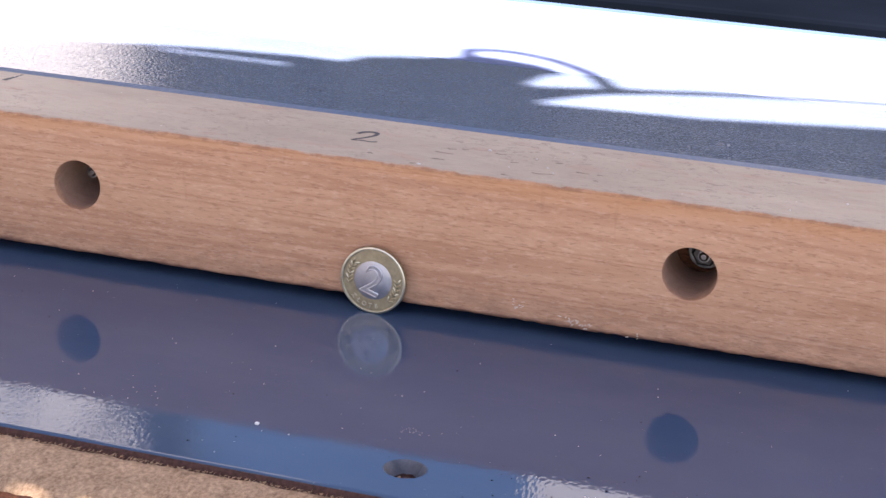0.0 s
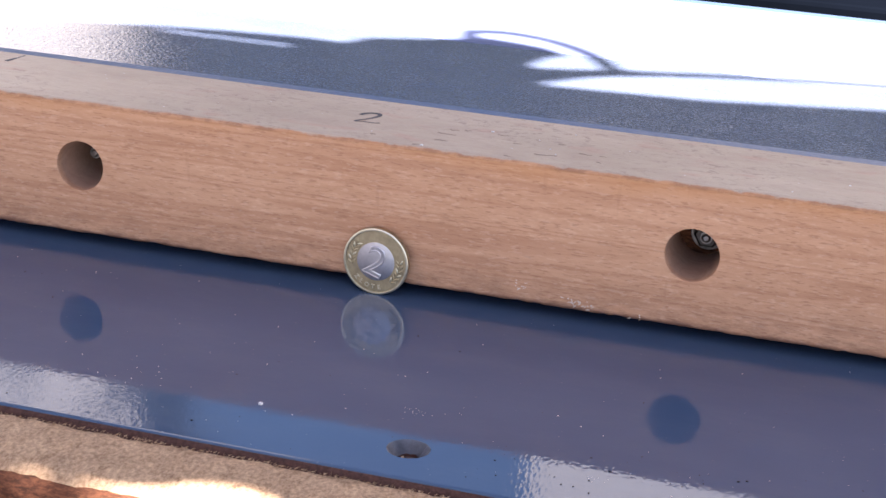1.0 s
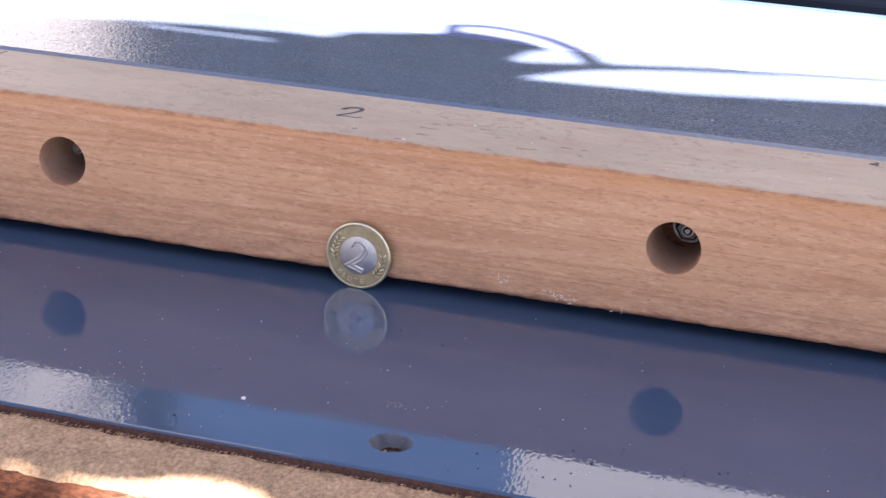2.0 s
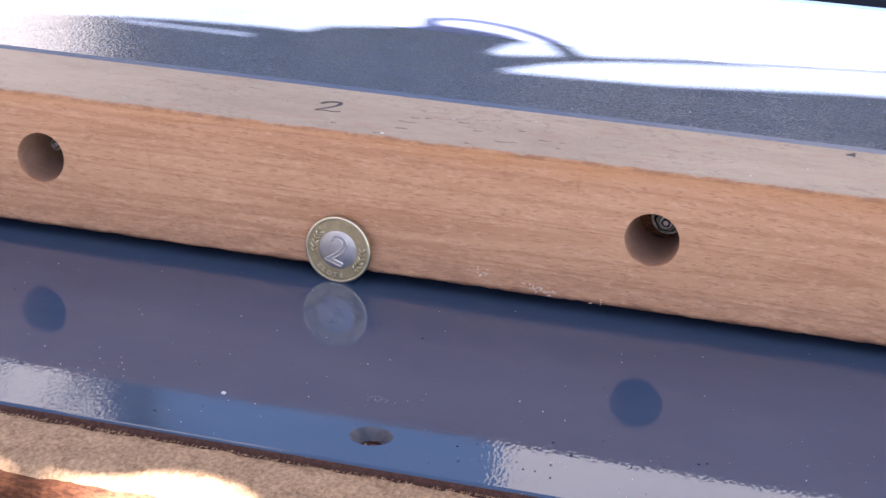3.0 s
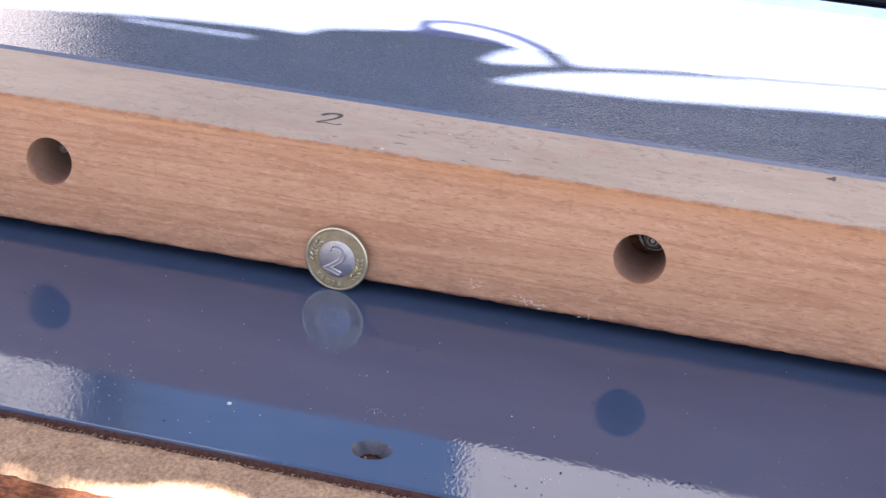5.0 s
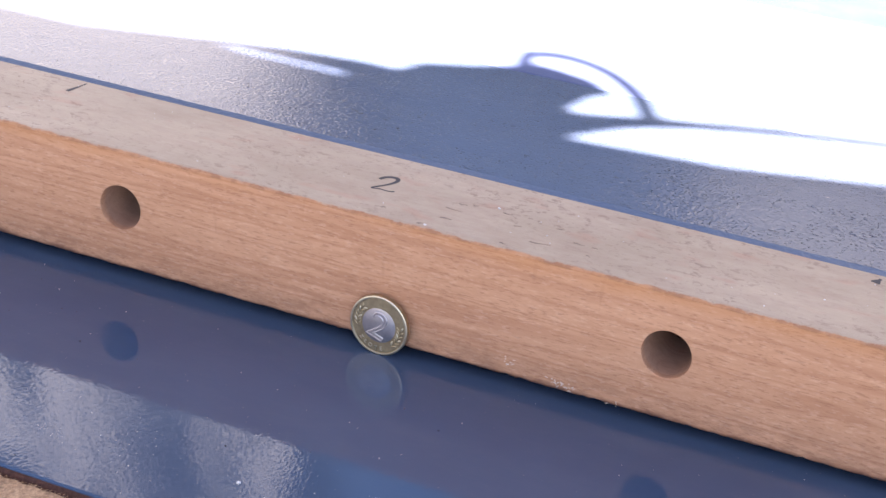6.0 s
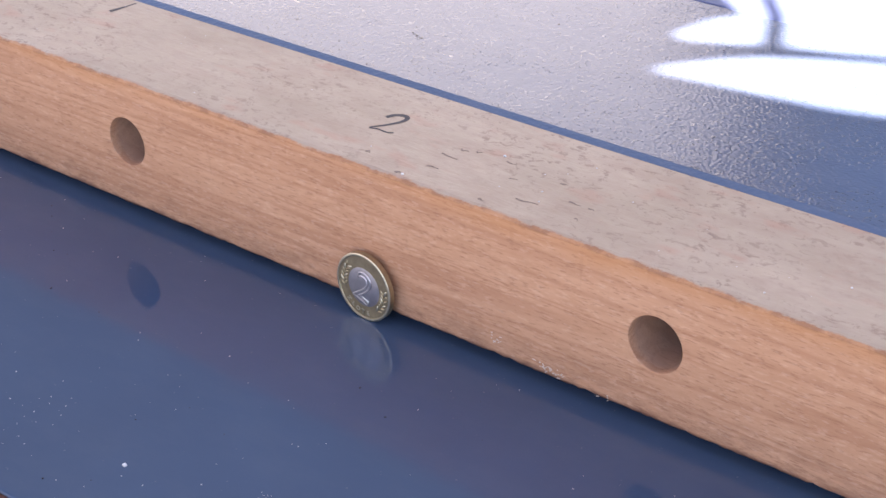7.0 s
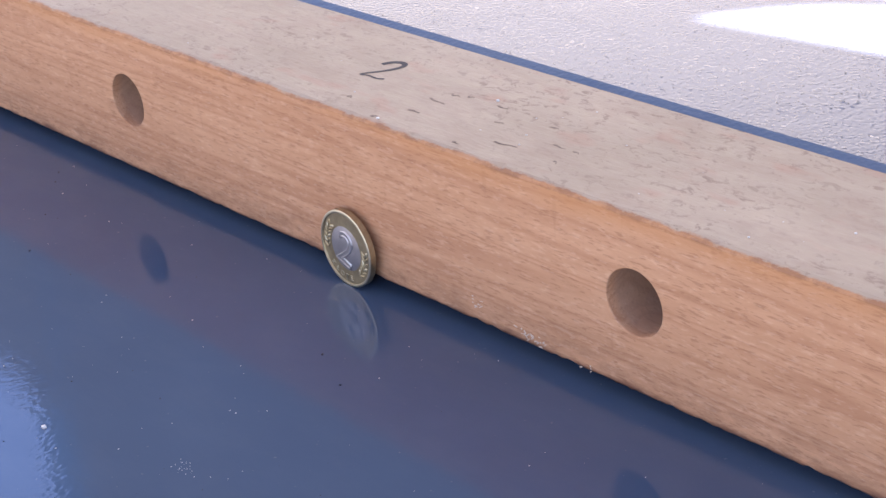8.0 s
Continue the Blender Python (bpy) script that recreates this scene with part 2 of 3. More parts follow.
def ring_profile(bm, profile, n, centre, along, closed=False):
    """A turned shape: profile of (distance along, radius) about a line through centre."""
    along = Vector(along).normalized()
    side = along.orthogonal().normalized()
    other = along.cross(side)
    rings = []
    for d, r in profile:
        rings.append([bm.verts.new(Vector(centre) + along * d + (side * math.cos(a) + other * math.sin(a)) * r)
                      for a in (2 * math.pi * k / n for k in range(n))])
    for a, b in zip(rings, rings[1:]):
        for k in range(n):
            bm.faces.new((a[k], a[(k + 1) % n], b[(k + 1) % n], b[k]))
    if closed:
        bm.faces.new(rings[0])
        bm.faces.new(rings[-1])
    return rings


def tube(bm, points, radii, n=8):
    """A round bar along points, with a radius at each."""
    rings = []
    for k, p in enumerate(points):
        p = Vector(p)
        ahead = (Vector(points[min(k + 1, len(points) - 1)]) - Vector(points[max(k - 1, 0)])).normalized()
        side = ahead.cross(Vector((0, 0, 1))).normalized()
        up = side.cross(ahead)
        rings.append([bm.verts.new(p + (side * math.cos(a) + up * math.sin(a)) * radii[k]) for a in (2 * math.pi * j / n for j in range(n))])
    for a, b in zip(rings, rings[1:]):
        for j in range(n):
            bm.faces.new((a[j], a[(j + 1) % n], b[(j + 1) % n], b[j]))
    bm.faces.new(rings[0])
    bm.faces.new(rings[-1])


def curve_points(knots, steps=6):
    """A smooth line through knots."""
    out = []
    for k in range(len(knots) - 1):
        p = [Vector(knots[max(0, min(len(knots) - 1, k + j))]) for j in (-1, 0, 1, 2)]
        for s in range(steps):
            u = s / steps
            out.append(0.5 * ((2 * p[1]) + (p[2] - p[0]) * u + (2 * p[0] - 5 * p[1] + 4 * p[2] - p[3]) * u * u + (3 * p[1] - p[0] - 3 * p[2] + p[3]) * u ** 3))
    return out + [Vector(knots[-1])]


def slab(bm, outline, z0, z1):
    """A flat plate with the given outline."""
    low = [bm.verts.new((x, y, z0)) for x, y in outline]
    high = [bm.verts.new((x, y, z1)) for x, y in outline]
    bm.faces.new(low)
    bm.faces.new(high)
    n = len(outline)
    for k in range(n):
        bm.faces.new((low[k], low[(k + 1) % n], high[(k + 1) % n], high[k]))


def ribbon(bm, points, widths, z):
    """A flat pen stroke at height z."""
    rows = []
    for k, p in enumerate(points):
        ahead = (points[min(k + 1, len(points) - 1)] - points[max(k - 1, 0)]).normalized()
        side = Vector((-ahead.y, ahead.x, 0)) * widths[k] / 2
        rows.append([bm.verts.new((*(p + side * s).xy, z + dz)) for s, dz in ((-1, 0), (1, 0), (1, 0.006), (-1, 0.006))])
    for a, b in zip(rows, rows[1:]):
        for j in range(4):
            bm.faces.new((a[j], a[(j + 1) % 4], b[(j + 1) % 4], b[j]))
    bm.faces.new(rows[0])
    bm.faces.new(rows[-1])


def letter_mesh(char, size, extrude, bevel, hollow=False):
    """A raised letter as a bmesh, lying in x-y, centred in x, in centimetres."""
    cu = bpy.data.curves.new("letter", "FONT")
    cu.body, cu.size, cu.extrude, cu.bevel_depth = char, size, extrude, bevel
    cu.align_x = "CENTER"
    if hollow:
        cu.fill_mode, cu.bevel_resolution = "NONE", 2
    ob = bpy.data.objects.new("letter", cu)
    scene.collection.objects.link(ob)
    dg = bpy.context.evaluated_depsgraph_get()
    me = bpy.data.meshes.new_from_object(ob.evaluated_get(dg))
    bm = bmesh.new()
    bm.from_mesh(me)
    bpy.data.objects.remove(ob)
    bpy.data.curves.remove(cu)
    bpy.data.meshes.remove(me)
    return bm


def thing(name, label, category, group="", kind="", at=(0, 0, 0)):
    ob = new(name)
    ob.location = at
    ob.empty_display_size = 0.02
    return tagged(ob, label, category, group, kind)


def rnd(a, b):
    return random.uniform(a, b)


# ---- ground and workbench ----
bm = bmesh.new()
slab(bm, [(-90000, -90000), (90000, -90000), (90000, 90000), (-90000, 90000)], -95, -90)
tagged(finish("ground", bm, PAVING), "grey stone paving of the yard", "ground", kind="structure")

bench = thing("workbench", "heavy timber workbench carrying the blue steel table", "workbench")
bm = bmesh.new()
box(bm, -62, 62, -10.5, 62, -14, -0.8, 0.4)
part("beam_top", bm, BENCH_WOOD, bench)
for x in (-54, 54):
    for y in (-5, 55):
        bm = bmesh.new()
        box(bm, x - 5, x + 5, y - 5, y + 5, -90, -14, 0.4)
        part("leg", bm, BENCH_WOOD, bench)


# ---- steel table with its countersunk screw hole ----
SCREW = (4.40, -10.42)


def holed_grid(xs, ys, holes, place, bm):
    """A grid of quads over xs, ys with round holes: (centre u, v, half patch, radius). Returns the hole rings."""
    verts = {}

    def at(i, j):
        if (i, j) not in verts:
            verts[i, j] = bm.verts.new(place(xs[i], ys[j]))
        return verts[i, j]

    def cut(u, v):
        return any(abs(u - h[0]) < h[2] and abs(v - h[1]) < h[2] for h in holes)

    for i in range(len(xs) - 1):
        for j in range(len(ys) - 1):
            if not cut((xs[i] + xs[i + 1]) / 2, (ys[j] + ys[j + 1]) / 2):
                bm.faces.new((at(i, j), at(i + 1, j), at(i + 1, j + 1), at(i, j + 1)))
    rings = []
    for u, v, half, radius in holes:
        ii = [i for i, x in enumerate(xs) if abs(x - u) <= half + 1e-4]
        jj = [j for j, y in enumerate(ys) if abs(y - v) <= half + 1e-4]
        edge = [(i, jj[0]) for i in ii] + [(ii[-1], j) for j in jj[1:]] + [(i, jj[-1]) for i in ii[-2::-1]] + [(ii[0], j) for j in jj[-2:0:-1]]
        ring = []
        for i, j in edge:
            a = math.atan2(ys[j] - v, xs[i] - u)
            ring.append(bm.verts.new(place(u + radius * math.cos(a), v + radius * math.sin(a))))
        n = len(edge)
        for k in range(n):
            p, q = edge[k], edge[(k + 1) % n]
            bm.faces.new((at(*p), at(*q), ring[(k + 1) % n], ring[k]))
        rings.append(ring)
    return rings


def steps(a, b, fine, coarse, patches):
    """Grid lines from a to b: fine over the patches (centre, half), coarse elsewhere."""
    marks = {round(a, 4), round(b, 4)}
    for c, h in patches:
        n = round(2 * h / fine)
        marks |= {round(c - h + 2 * h * k / n, 4) for k in range(n + 1)}
    inside = [(c - h, c + h) for c, h in patches]
    x = a
    while x < b:
        if not any(p - coarse * 0.4 < x < q + coarse * 0.4 for p, q in inside):
            marks.add(round(x, 4))
        x += coarse
    return sorted(marks)


bm = bmesh.new()
xs = steps(-62, 62, 0.15, 6.0, [(SCREW[0], 0.9)])
ys = steps(-11.98, 60, 0.15, 6.0, [(SCREW[1], 0.9)])
ring, = holed_grid(xs, ys, [(*SCREW, 0.9, 0.56)], lambda u, v: Vector((u, v, 0)), bm)
for drop, r in ((0.03, 0.53), (0.15, 0.45), (0.30, 0.33), (0.60, 0.31)):
    lower = [bm.verts.new((SCREW[0] + (v.co.x - SCREW[0]) / 0.56 * r * (1 + 0.05 * noise.noise(v.co * 4)), SCREW[1] + (v.co.y - SCREW[1]) / 0.56 * r * (1 + 0.05 * noise.noise(v.co * 4)), -drop + 0.03 * noise.noise(v.co * 5))) for v in (ring if drop == 0.03 else base)]
    prior = ring if drop == 0.03 else last
    for k in range(len(lower)):
        bm.faces.new((prior[k], prior[(k + 1) % len(lower)], lower[(k + 1) % len(lower)], lower[k])).material_index = 1 if drop < 0.5 else 2
    base, last = ring, lower
bm.faces.new(last).material_index = 2
# rounded front lip of the table
lip = [(-11.98, 0), (-12.03, -0.01), (-12.07, -0.04), (-12.08, -0.08), (-12.08, -0.72), (-11.9, -0.8), (60, -0.8), (60, 0)]
for (y0, z0), (y1, z1) in zip(lip, lip[1:]):
    bm.faces.new([bm.verts.new(c) for c in ((-62, y0, z0), (62, y0, z0), (62, y1, z1), (-62, y1, z1))])
bmesh.ops.remove_doubles(bm, verts=bm.verts, dist=0.001)
table = finish("steel_table", bm, [PAINT_PLATE, WORN_STEEL, RUST])
tagged(table, "glossy blue-grey painted steel table top with a countersunk hole", "table")

bm = bmesh.new()
cols = []
for i in range(401):
    x = -62 + 124 * i / 400
    w = 0.025 * noise.noise((x * 1.7, 6, 2)) + 0.02 * noise.noise((x * 7, 2, 2))
    cols.append([bm.verts.new((x, y, z)) for y, z in ((-12.085, -0.7), (-12.085, -0.05), (-12.10 - abs(w), -0.055 + w * 0.5), (-12.17 + w, -0.14 + w), (-12.25, -0.34 + w), (-12.25, -0.7))])
for a, b in zip(cols, cols[1:]):
    for k in range(6):
        bm.faces.new((a[k], b[k], b[(k + 1) % 6], a[(k + 1) % 6]))
for c in (cols[0], cols[-1]):
    bm.faces.new(c)
part("edge", bm, RUST, table, "bare rusty front edge", True)

screw = thing("screw", "old rusty screw sunk in the blue steel table", "screw")
bm = bmesh.new()
ring_profile(bm, [(0, 0.001), (0, 0.20), (-0.05, 0.29), (-0.14, 0.305)], 20, (*SCREW, -0.30), (0, 0, 1))
part("head", bm, RUST, screw, smooth=True)
for k in range(5):
    bm = bmesh.new()
    a = rnd(0, 6.28)
    bmesh.ops.create_icosphere(bm, subdivisions=1, radius=rnd(0.03, 0.06), matrix=Matrix.Translation((SCREW[0] + 0.15 * math.cos(a), SCREW[1] + 0.15 * math.sin(a), -0.28)))
    part("crumb", bm, RUST if k % 2 else BOARD_WOOD, screw)

# ---- rough board along the table's front ----
bm = bmesh.new()
nx, profile = 640, [(-12.27, -1.6), (-12.26, -0.26), (-12.34, -0.17), (-12.8, -0.15), (-13.3, -0.16), (-13.8, -0.19), (-14.3, -0.25), (-14.7, -0.40), (-15.0, -0.72), (-15.15, -1.1), (-15.2, -4.0), (-12.4, -4.0)]
cols = []
for i in range(nx + 1):
    x = -62 + 124 * i / nx
    col = []
    for k, (y, z) in enumerate(profile):
        rough = 0.0 if k in (0, len(profile) - 1) else 0.055
        front = 0.28 * noise.noise((x * 0.12, 3.1, 0)) + 0.16 * noise.noise((x * 0.6, 7.1, 0)) + 0.13 * noise.noise((x * 2.3, 1.1, 0)) + 0.07 * noise.noise((x * 5.3, 4.1, 0)) if k in (6, 7, 8, 9) else 0
        col.append(bm.verts.new((x, y + front + rough * noise.noise((x * 2.3, k * 5.1, 1)), z + rough * noise.noise((x * 3.1, k * 3.7, 9)))))
    cols.append(col)
for a, b in zip(cols, cols[1:]):
    for k in range(len(profile)):
        j = (k + 1) % len(profile)
        # The front slope takes the darker wood, which paints in its shade.
        bm.faces.new((a[k], b[k], b[j], a[j])).material_index = 1 if k >= 7 else 0
for col in (cols[0], cols[-1]):
    bm.faces.new(col)
front_board = finish("front_board", bm, [BOARD_WOOD, SHADED_WOOD], smooth=True)
tagged(front_board, "rough-sawn brown board with a splintered edge along the table", "board")
bm = bmesh.new()
for k in range(2600):
    x, y = rnd(-24, 20), -12.26 - abs(random.gauss(0, 0.10)) if k < 1500 else rnd(-14.9, -12.4)
    l, a, w = rnd(0.03, 0.12), rnd(-0.5, 0.5) if k % 3 else rnd(-2.4, 2.4), rnd(0.006, 0.018)
    z = -0.17 if y > -14 else -0.30
    dx, dy = l * math.cos(a), l * math.sin(a)
    tip = rnd(0.01, 0.09)
    v = [bm.verts.new(c) for c in ((x, y - w, z), (x, y + w, z), (x + dx, y + dy, z + tip), (x, y, z + w * 2))]
    for t3 in ((0, 1, 2), (0, 2, 3), (1, 3, 2), (0, 3, 1)):
        bm.faces.new([v[q] for q in t3])
tagged(finish("splinters", bm, BOARD_WOOD), "loose wood fibres and sawdust on the rough board", "splinters", kind="stuff")

bm = bmesh.new()
box(bm, -62, 62, -19.5, -15.35, -7.0, -1.6, 0.5)
tagged(finish("dark_beam", bm, DARK_WOOD), "dark stained beam in front of the rough board", "beam")
bm = bmesh.new()
box(bm, -62, 62, -19.5, -10.6, -12.0, -7.05, 0.3)
tagged(finish("ledge", bm, BENCH_WOOD), "timber ledge bolted to the workbench", "ledge")

# ---- wooden fence ----
HOLES = ((-10.28, 2.69), (9.72, 2.62))
FRONT, BACK, LOW, TOP = 0.21, 5.28, 0.37, 4.82


def fence():
    bm = bmesh.new()
    half = 1.2
    xs = steps(-50, 50, 0.15, 0.18, [(h[0], half) for h in HOLES])
    zs = steps(LOW + 0.10, TOP - 0.09, 0.15, 0.3, [(2.655, half)])

    def place(u, v):
        return Vector((u, FRONT + 0.012 * noise.noise((u * 0.5, v, 0)), v))

    rings = holed_grid(xs, zs, [(x, 2.655, half, 0.835) for x, _ in HOLES], place, bm)
    for ring in rings:
        c = sum((v.co for v in ring), Vector()) / len(ring)
        last = ring
        # Each bore ends in dark wood, painting in the shade deep inside.
        for depth, r in ((0.03, 0.815), (1.2, 0.81), (2.85, 0.81), (2.87, 0.55), (2.88, 0.02)):
            ringn = []
            for v in ring:
                d = Vector((v.co.x - c.x, 0, v.co.z - c.z)).normalized()
                ringn.append(bm.verts.new((c.x + d.x * r, FRONT + depth, c.z + d.z * r)))
            for k in range(len(ring)):
                bm.faces.new((last[k], last[(k + 1) % len(ring)], ringn[(k + 1) % len(ring)], ringn[k])).material_index = 1 if depth > 2.86 else 0
            last = ringn
    # worn edges, top, back and underside
    rows = []
    for i, x in enumerate(xs):
        w = 0.022 * noise.noise((x * 1.4, 2, 0)) + 0.028 * noise.noise((x * 5.0, 8, 0)) + 0.30 * max(0, noise.noise((x * 1.7, 5, 0)) - 0.34)
        w2 = 0.03 * noise.noise((x * 1.1, 4, 3)) + 0.04 * noise.noise((x * 6.0, 1, 3)) + 0.25 * max(0, noise.noise((x * 1.9, 7, 3)) - 0.36)
        col = [place(x, zs[0]), (x, FRONT + 0.035, LOW + 0.03 + w2), (x, FRONT + 0.12, LOW + w2 * 0.6), (x, BACK, LOW), (x, BACK, TOP), (x, 3.4, TOP), (x, 1.4, TOP),
               (x, FRONT + 0.16 + abs(w), TOP - 0.004), (x, FRONT + 0.05 + abs(w) * 0.4, TOP - 0.03 - abs(w) * 0.5), place(x, zs[-1])]
        rows.append([bm.verts.new(c) for c in col])
    for a, b in zip(rows, rows[1:]):
        for k in range(len(a) - 1):
            bm.faces.new((a[k], b[k], b[k + 1], a[k + 1]))
    for row in (rows[0], rows[-1]):
        bm.faces.new(row)
    bmesh.ops.remove_doubles(bm, verts=bm.verts, dist=0.002)
    ob = finish("wooden_fence", bm, [BEECH, SHADED_WOOD])
    return tagged(ob, "worn beech fence bar with two counterbored holes", "fence bar")


bar = fence()


def stroke(name, knots, width, label, ink=None):
    bm = bmesh.new()
    pts = curve_points([(x, y, 0) for x, y in knots], 8)
    n = len(pts) - 1
    ribbon(bm, pts, [width * (0.75 + 0.35 * math.sin(5.0 * k / n + 0.6)) for k in range(n + 1)], TOP + 0.004)
    return part(name, bm, ink or INK, bar, label)


stroke("pencil_numeral", [(-1.74, 3.12), (-1.63, 3.38), (-1.37, 3.52), (-1.17, 3.42), (-1.17, 3.13), (-1.35, 2.74), (-1.65, 2.28), (-1.38, 2.33), (-1.05, 2.31), (-0.85, 2.40)], 0.15, "handwritten dark figure 2")
stroke("pencil_numeral", [(-15.10, 4.02), (-15.03, 4.5), (-14.96, 5.10)], 0.15, "handwritten dark figure 1")
stroke("pencil_mark", [(15.06, 4.60), (15.12, 4.78), (15.20, 4.98)], 0.28, "short dark marker stroke")

SMUDGE = plain("brown_smudge", (0.34, 0.255, 0.195), 0.7, 0.2, 0.5, 700, 0.0001)
for x, y, l in ((1.45, 2.18, 0.62), (1.55, 2.74, 0.3), (1.95, 2.9, 0.2), (1.5, 1.32, 0.4), (3.1, 2.88, 0.35), (3.75, 2.12, 0.25), (4.85, 1.25, 0.7), (5.95, 1.9, 0.4), (6.5, 1.91, 0.2), (6.5, 1.2, 0.15), (5.05, 2.72, 0.25), (3.8, 0.55, 0.2), (-0.6, 1.0, 0.15), (0.93, 0.5, 0.2)):
    wob = [rnd(-0.05, 0.05) for k in range(4)]
    stroke("smudge", [(x - l / 2, y + wob[0]), (x - l / 6, y + wob[1]), (x + l / 6, y + wob[2]), (x + l / 2, y + wob[3])], rnd(0.05, 0.09), "", SMUDGE)


def socket_bolt(x, z, turn, reach=2.25):
    bolt = thing("bolt", "dull steel bolt with nut and washer deep in the fence hole", "bolt", "bolts in the fence", at=(x * CM, 0, z * CM))
    bm = bmesh.new()
    ring_profile(bm, [(0.12, 0.2), (0.12, 0.53), (0.09, 0.55), (-0.03, 0.55), (-0.06, 0.53), (-0.06, 0.46), (-0.02, 0.42), (0.04, 0.40), (0.04, 0.2)], 40, (0, 2.94, 0), (0, 1, 0))
    part("washer", bm, WORN_SHAFT, bolt)
    bm = bmesh.new()
    pts = [(0.42 * math.cos(turn + k * math.pi / 3), 0.42 * math.sin(turn + k * math.pi / 3)) for k in range(6)]
    low = [bm.verts.new((a, 3.00, b)) for a, b in pts]
    high = [bm.verts.new((a, 2.58, b)) for a, b in pts]
    cap = [bm.verts.new((a * 0.84, 2.53, b * 0.84)) for a, b in pts]
    for k in range(6):
        j = (k + 1) % 6
        bm.faces.new((low[k], low[j], high[j], high[k]))
        bm.faces.new((high[k], high[j], cap[j], cap[k]))
    bm.faces.new(cap)
    part("nut", bm, DARK_STEEL, bolt)
    bm = bmesh.new()
    prof = [(0.0, 0.001), (0.0, 0.08), (0.06, 0.15)]
    for k in range(int((2.75 - reach) / 0.04)):
        prof += [(0.06 + k * 0.04, 0.19), (0.08 + k * 0.04, 0.16)]
    ring_profile(bm, prof, 20, (0, reach, 0), (0, 1, 0))
    part("shaft", bm, WORN_SHAFT, bolt, "bright worn bolt end")


socket_bolt(HOLES[0][0] - 0.22, HOLES[0][1], 0.3, 1.65)
socket_bolt(HOLES[1][0] + 0.14, HOLES[1][1] - 0.02, 0.0)

# ---- steel backing of the fence and the sliding deck behind it ----
bm = bmesh.new()
cols = []
for i in range(201):
    x = -50 + 0.5 * i
    w = 0.02 * noise.noise((x * 0.9, 1, 5))
    cols.append([bm.verts.new((x, y, z)) for y, z in ((BACK + 0.01, 0.42), (BACK + 0.01, 4.785), (BACK + 0.03 + w, 4.80), (BACK + 0.32 + w, 4.885), (BACK + 0.34 + w, 4.86), (BACK + 0.34, 0.42))])
for a, b in zip(cols, cols[1:]):
    for k in range(6):
        bm.faces.new((a[k], b[k], b[(k + 1) % 6], a[(k + 1) % 6]))
for c in (cols[0], cols[-1]):
    bm.faces.new(c)
tagged(finish("backing_strip", bm, PAINT_EDGE), "blue painted steel strip behind the wooden fence", "steel strip")


def deck(name, y0, z0, y1, z1, label, paint):
    bm = bmesh.new()
    slope = (z1 - z0) / (y1 - y0)
    prof = [(y0, z0 - 0.3), (y0, z0 - 0.06), (y0 + 0.03, z0 - 0.015), (y0 + 0.08, z0 + slope * 0.08)]
    prof += [(y0 + (y1 - y0) * k / 8, z0 + (z1 - z0) * k / 8) for k in range(1, 8)]
    prof += [(y1 - 0.08, z1 - slope * 0.08), (y1 - 0.02, z1 - 0.02), (y1, z1 - 0.06), (y1, z1 - 0.3)]
    cols = [[bm.verts.new((x, y, z)) for y, z in prof] for x in (-50 + 4 * i for i in range(26))]
    for a, b in zip(cols, cols[1:]):
        for k in range(len(prof)):
            bm.faces.new((a[k], b[k], b[(k + 1) % len(prof)], a[(k + 1) % len(prof)]))
    for c in (cols[0], cols[-1]):
        bm.faces.new(c)
    panel = thing(name, label, "deck panel", "deck of the slide")
    part("sheet", bm, paint, panel)
    bm = bmesh.new()
    box(bm, -50, 50, y0, y0 + 0.28, z0 - 1.3, z0 - 0.302, 0.03)
    part("front_flange", bm, PAINT_EDGE, panel)
    return panel


deck("deck_panel", 5.64, 4.74, 18.05, 4.46, "glossy blue painted deck panel with orange-peel texture", PAINT_PANEL)
deck("deck_panel", 18.10, 4.45, 39.5, 3.35, "satin blue painted rear deck panel sloping slightly down", PAINT_REAR)
for x in (-46, 46):
    bm = bmesh.new()
    box(bm, x - 3, x + 3, 5.8, 17.9, 0.0, 4.14, 0.15)
    box(bm, x - 3, x + 3, 18.2, 38.5, 0.0, 3.05, 0.15)
    tagged(finish("slide_rail", bm, PAINT_EDGE), "blue painted steel slide rail under the deck", "slide rail", "slide rails")


